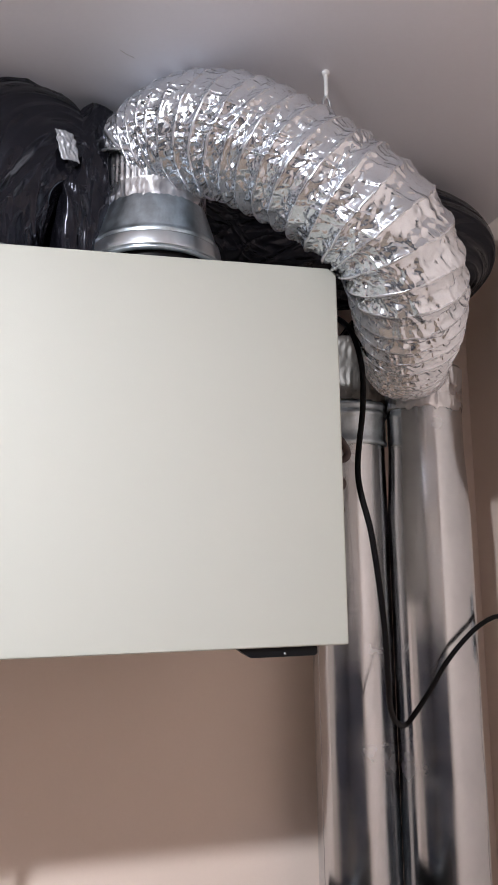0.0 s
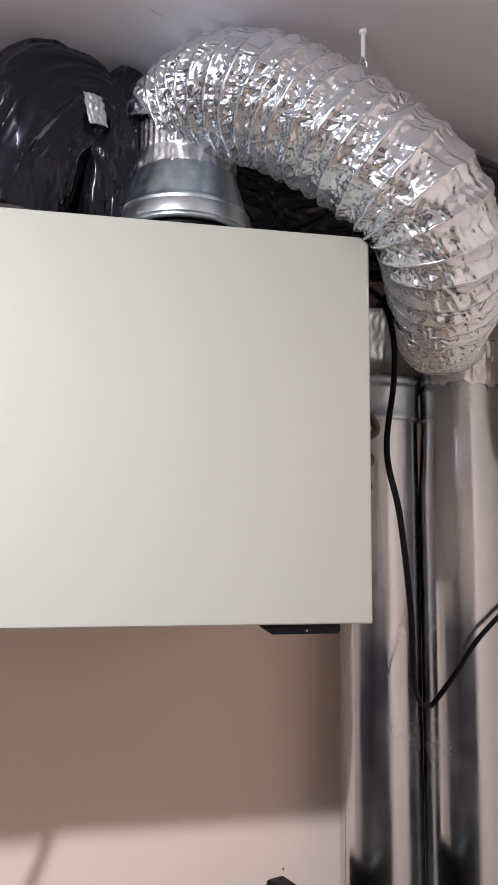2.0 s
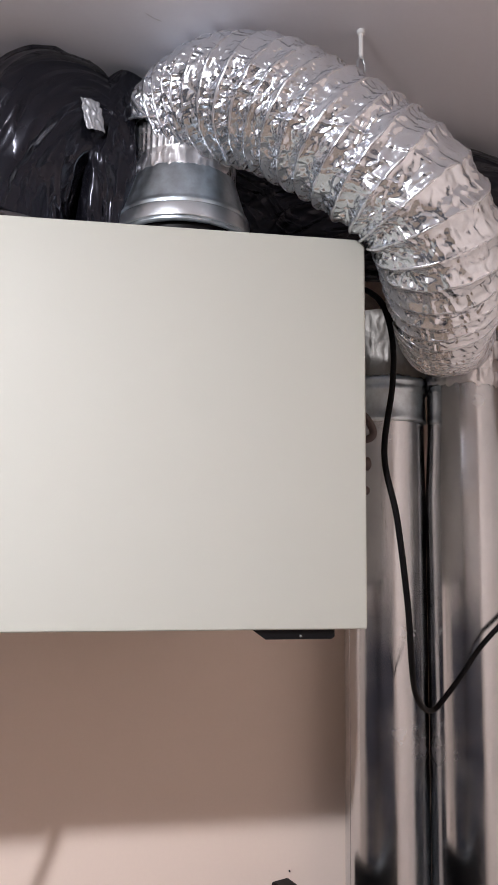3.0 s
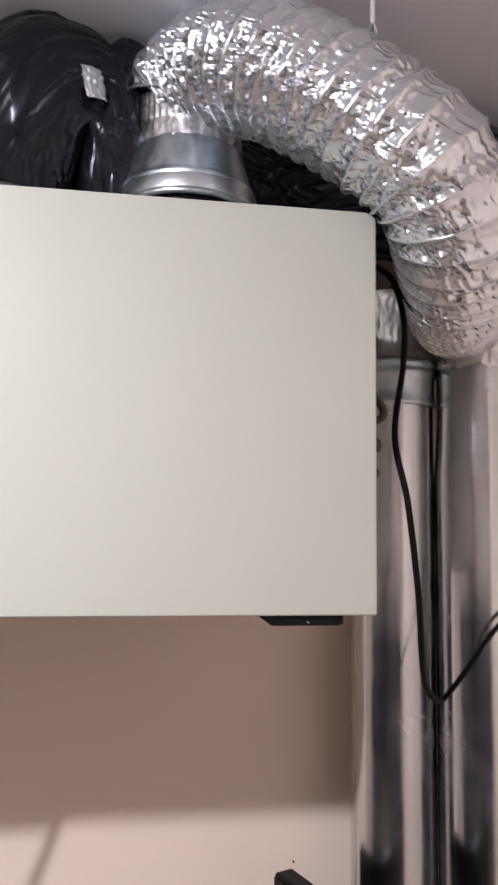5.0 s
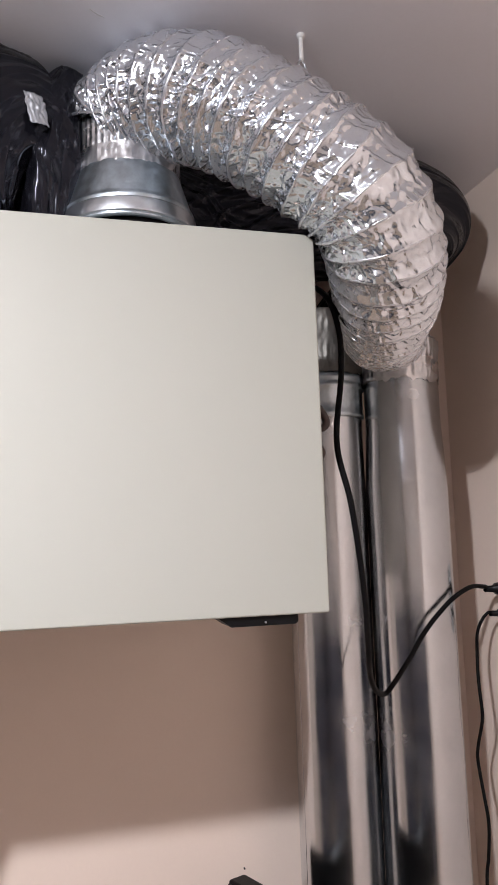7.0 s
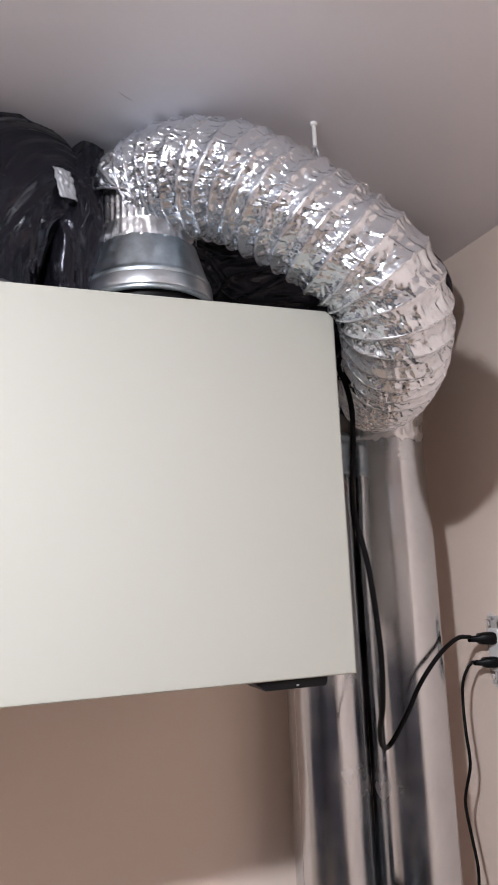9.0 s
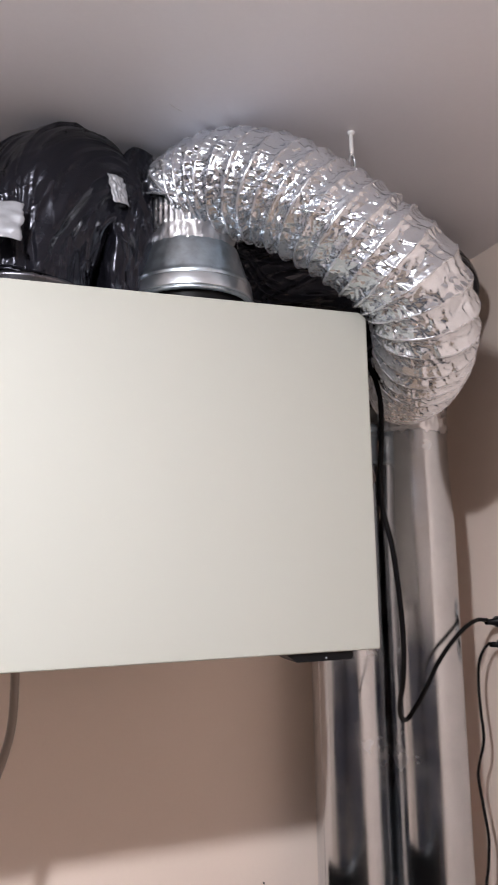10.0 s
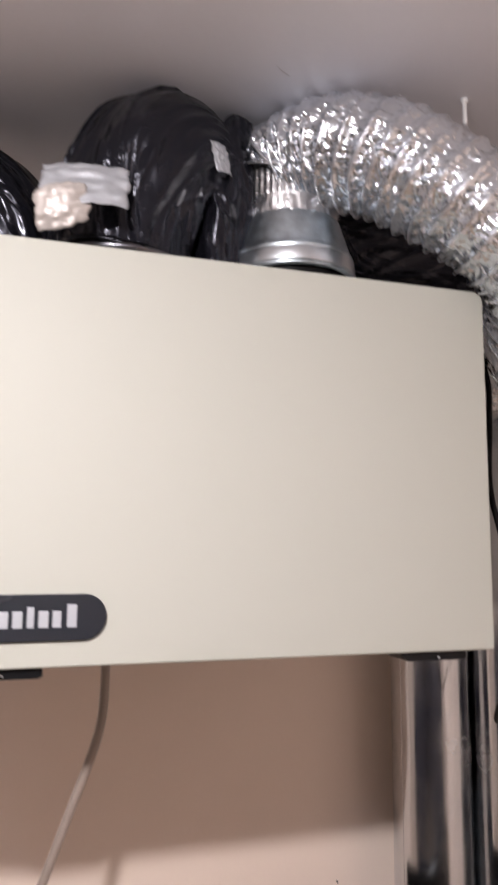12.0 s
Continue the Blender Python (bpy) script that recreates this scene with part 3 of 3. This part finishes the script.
black = tagged(link("insulated_duct", girth(mesh("insulated_duct", v, f, M_film), np.linspace(0, 1.05, 680), 320, 0.095)), "insulated duct in wrinkled glossy black plastic sleeve", "duct")
v, f = bag_duct([(0.03, 1.0, 2.212), (0.032, 1.0, 2.29), (0.039, 1.0, 2.38), (0.049, 1.004, 2.425), (0.058, 1.01, 2.450)], [0.032, 0.035, 0.041, 0.040, 0.020], 200, 140, 0.0045, 5.0)
link("sleeve_fold", girth(mesh("sleeve_fold", v, f, M_film), np.linspace(0, 0.25, 200), 140, 0.036), black, "gathered loose fold of the sleeve")
v, f = bag_duct([(-0.19, 1.13, 2.20), (-0.2, 1.13, 2.26), (-0.235, 1.125, 2.335), (-0.32, 1.115, 2.368), (-0.5, 1.11, 2.372), (-0.8, 1.12, 2.372), (X0 + 0.005, 1.13, 2.372)], [0.07, 0.08, 0.085, 0.085, 0.085, 0.085, 0.085], 300, 140, 0.006, 8.0)
black2 = tagged(link("insulated_duct", girth(mesh("insulated_duct", v, f, M_film), np.linspace(0, 2.35, 300), 140, 0.085)), "black plastic-sleeved duct leading away along the wall", "duct")


def sheet(name, corner, across, up, mat, parent, seed, label, n=26, rag=0.18, bow=0.01, soft=0.3):
    """A torn piece of tape lying against a duct: a bent sheet with an uneven outline."""
    c, a, b = Vector(corner), Vector(across), Vector(up)
    nn = a.cross(b).normalized()
    v, f = [], []
    for i in range(n):
        for j in range(n):
            u, w = i / (n - 1) * 2 - 1, j / (n - 1) * 2 - 1
            k = 1 + rag * noise.noise((u * 2.2 + seed, w * 2.2, seed)) - soft * u * u * w * w + rag * 0.25 * noise.noise((u * 7, w * 7 + seed, 1))
            v.append(c + a * (w * k / 2) + b * (u * k / 2) + nn * (bow * (1 - w * w) - 0.5 * bow * u * u + 0.0028 * noise.noise((u * 3, w * 3, seed))))
    for i in range(n - 1):
        for j in range(n - 1):
            f.append((i * n + j, i * n + j + 1, (i + 1) * n + j + 1, (i + 1) * n + j))
    ob = link(name, mesh(name, v, f, mat), parent, label)
    m = ob.modifiers.new("thickness", "SOLIDIFY")
    m.thickness = 0.0006
    return ob


sheet("tape_patch", (0.019, 0.946, 2.37), (0.021, 0.009, 0.0), (-0.007, 0.002, 0.036), M_paper, black, 3.0, "torn scrap of aluminium tape", rag=0.14, bow=0.002, soft=0.05)
sheet("tape_patch", (-0.137, 0.894, 2.288), (0.088, -0.006, 0.004), (0.004, 0.02, 0.052), M_paper, black, 9.0, "torn aluminium tape patch", rag=0.10, bow=0.005, soft=0.04)
sheet("tape_patch", (-0.160, 0.887, 2.259), (0.052, -0.004, 0.016), (-0.006, -0.004, 0.044), M_adhesive, black, 14.0, "peeling folded end of tape", rag=0.16, bow=0.006, soft=0.1)

sheet("side_tape", (0.311, 0.93, 2.193), (0.0, 0.04, 0.0), (0.008, 0.0, 0.034), M_tape, unit, 21.0, "scrap of aluminium tape", rag=0.2, bow=0.006)

# ---- hook and chain ----
hook = tagged(wire("ceiling_hook", [(0.311, 0.894, CZ), (0.311, 0.894, 2.45), (0.311, 0.894, 2.436)], 0.0026, M_white, n=12, seg=14), "white painted screw eye in the ceiling", "hook")
turned("hook_flange", [(0.0, 2.463), (0.0042, 2.4635), (0.0046, 2.466), (0.0046, CZ)], (0.311, 0.894), M_white, hook, 20)


def loop(name, centre, w, h, r, turn, mat, parent=None, tilt=0.0):
    pts = []
    for k in range(25):
        a = 2 * math.pi * k / 24
        pts.append(((w - r) * math.cos(a), 0, (h - r) * math.sin(a)))
    v, f = tube(np.array(pts[:-1] + [pts[0]]), r, 8, caps=False, first=(0, -1, 0))
    ob = link(name, mesh(name, v, f, mat), parent)
    ob.matrix_basis = pose(*centre, tilt, 0, turn)
    return ob


loop("hook_eye", (0.311, 0.894, 2.4255), 0.0068, 0.0115, 0.0015, 20, M_zinc, hook)
chain = tagged(new("hanging_chain"), "zinc steel link chain holding the ventilation unit", "chain")
chain.location = (0.312, 0.893, 2.4065)
for k in range(9):
    loop("chain_link", (0.0022 * k, 0.005 * k, -0.0165 * k), 0.0055, 0.0105, 0.0014, 75 if k % 2 else -10, M_zinc, chain, -28)

# ---- power cords, socket ----
cable = tagged(wire("power_cord", [(0.297, 0.985, 2.198), (0.325, 0.972, 2.2), (0.349, 0.95, 2.178), (0.357, 0.933, 2.131), (0.356, 0.93, 2.078), (0.338, 0.908, 1.996), (0.35, 0.904, 1.927), (0.365, 0.916, 1.836), (0.379, 0.944, 1.772),
                                   (0.403, 0.997, 1.73), (0.43, 1.042, 1.702), (0.4535, 1.068, 1.692), (0.4665, 1.068, 1.704), (0.50, 1.085, 1.731), (0.529, 1.1025, 1.756), (0.56, 1.117, 1.779), (0.597, 1.131, 1.802), (0.64, 1.152, 1.815), (0.68, 1.177, 1.812)],
                    0.0034, M_cable, n=200, seg=14), "thick black power cord looping from unit to socket", "cord")


def plug(parent, y, z, s, dy):
    """A moulded plug that points into the right wall."""
    secs = [(-0.045, 0.0052, 0.0052), (-0.03, 0.0062, 0.0062), (-0.024, 0.0125, 0.0105), (-0.006, 0.0135, 0.012), (-0.0005, 0.012, 0.011), (0.0, 0.0, 0.0)]
    v, f = [], []
    n = 20
    for x, a, b in secs:
        for j in range(n):
            t = 2 * math.pi * j / n
            c, q = math.cos(t), math.sin(t)
            e = 0.6
            v.append((WX - 0.004 + x * s, y + dy * x + s * a * math.copysign(abs(c) ** e, c), z + s * b * math.copysign(abs(q) ** e, q)))
    for i in range(len(secs) - 1):
        for j in range(n):
            f.append((i * n + j, i * n + (j + 1) % n, (i + 1) * n + (j + 1) % n, (i + 1) * n + j))
    return link("plug", mesh("plug", v, f, M_black), parent, "black moulded plug")


plug(cable, OY, OZ + 0.0185, 0.85, -0.25)
cord = tagged(wire("thin_cord", [(0.69, 1.175, 1.774), (0.678, 1.1789, 1.7708), (0.666, 1.1851, 1.7458), (0.666, 1.1913, 1.7077), (0.658, 1.1791, 1.6707), (0.658, 1.1753, 1.6229), (0.66, 1.1945, 1.5798), (0.66, 1.1993, 1.5559), (0.66, 1.1888, 1.508), (0.66, 1.1811, 1.4698), (0.66, 1.1878, 1.422), (0.66, 1.1974, 1.3741), (0.66, 1.2022, 1.2), (0.66, 1.1926, 0.9), (0.66, 1.2022, 0.4), (0.685, 1.22, 0.03), (0.66, 1.15, 0.004), (0.6, 1.0, 0.004)],
                   0.0024, M_cable, n=220, seg=10), "thin black cord hanging from the socket down wall", "cord")
plug(cord, OY - 0.002, OZ - 0.0185, 0.74, -0.25)

socket = tagged(new("wall_socket"), "white double socket without a cover plate", "socket")
part("socket_box", block(WX + 0.03, WX + 0.034, OY - 0.0245, OY + 0.0205, OZ - 0.046, OZ + 0.046), M_dark, socket, "dark wall box")
part("receptacle", block(WX - 0.005, WX + 0.03, OY - 0.0135, OY + 0.0135, OZ - 0.034, OZ + 0.034, 0.003, 3), M_white, socket, "white receptacle body")
strap = block(WX - 0.0015, WX + 0.0005, OY - 0.007, OY + 0.007, OZ - 0.053, OZ + 0.053, 0.0006, 2)
part("mounting_strap", strap, M_strap, socket, "paint-flecked metal mounting strap")
for z in (OZ + 0.05, OZ - 0.05):
    for y in (-0.0095, 0.0095):
        part("strap_ear", block(WX - 0.0022, WX - 0.0002, OY + y - 0.004, OY + y + 0.004, z - 0.004, z + 0.004, 0.0008, 2), M_strap, socket)
    sc = turned("strap_screw", [(0.0, 0.0025), (0.0028, 0.002), (0.0034, 0.0), (0.0034, -0.001)], (0, 0), M_zinc, socket, 14)
    sc.matrix_basis = pose(WX - 0.002, OY, z, 0, -90, 0)
for k in range(14):
    a = 2 * math.pi * k / 14
    y, z = OY - 0.002 + 0.025 * math.cos(a) * rng.uniform(0.9, 1.1), OZ + 0.05 * math.sin(a) * rng.uniform(0.95, 1.15)
    bm = bmesh.new()
    bmesh.ops.create_icosphere(bm, subdivisions=1, radius=1)
    for q in bm.verts:
        q.co = Vector((WX - 0.0004 + q.co.x * 0.0012, y + q.co.y * rng.uniform(0.003, 0.006), z + q.co.z * rng.uniform(0.003, 0.007)))
    part("plaster_chip", bm, M_plaster, socket, "broken plaster edge")

# ---- drain hose under the unit ----
hose = tagged(wire("drain_hose", [(-0.082, 1.05, 1.823), (-0.082, 1.05, 1.79), (-0.087, 1.05, 1.72), (-0.117, 1.05, 1.634), (-0.142, 1.055, 1.563), (-0.17, 1.07, 1.47), (-0.19, 1.09, 1.3), (-0.2, 1.12, 1.0), (-0.2, 1.2, 0.4), (-0.2, 1.22, 0.0)],
                   0.0052, M_hose, n=140, seg=16), "milky vinyl drain hose hanging below the unit", "hose")
turned("hose_clamp", [(0.0053, 1.802), (0.0072, 1.803), (0.0072, 1.8235), (0.0053, 1.8238)], (-0.082, 1.05), M_black, hose, 24, "black hose fitting")

# ---- dark screen on the wall below ----
screen = tagged(new("wall_monitor"), "black flat monitor turned sideways on a wall arm", "monitor")
A, B = Vector((0.283, 1.257, 0)), Vector((0.283 + 0.45 * 0.37, 1.257 - 0.45 * 0.929, 0))
du = (B - A).normalized()
turn_deg = math.degrees(math.atan2(du.y, du.x))
shell = block(0, 0.45, 0.0, 0.03, -0.28, 0, 0.004, 3)
ob = part("shell", shell, M_black, screen)
ob.matrix_basis = pose(A.x, A.y, 1.417, 0, 0, turn_deg)
fr = block(0.004, 0.446, -0.003, 0.0005, -0.276, -0.262, 0.001, 2)
block(0.004, 0.446, -0.003, 0.0005, -0.016, -0.004, 0.001, 2, bm=fr)
block(0.004, 0.016, -0.003, 0.0005, -0.262, -0.016, 0.001, 2, bm=fr)
block(0.434, 0.446, -0.003, 0.0005, -0.262, -0.016, 0.001, 2, bm=fr)
ob = part("bezel", fr, M_black, screen)
ob.matrix_basis = pose(A.x, A.y, 1.417, 0, 0, turn_deg)
part("wall_arm", block(0.27, 0.33, 1.2, 1.312, 1.26, 1.3, 0.004, 2), M_black, screen, "black wall arm")
tagged(part("wall_nail", block(0.3235, 0.3257, WY - 0.004, WY + 0.004, 1.399, 1.4012, 0.0006, 2), M_dark), "small dark nail in the beige wall", "nail")
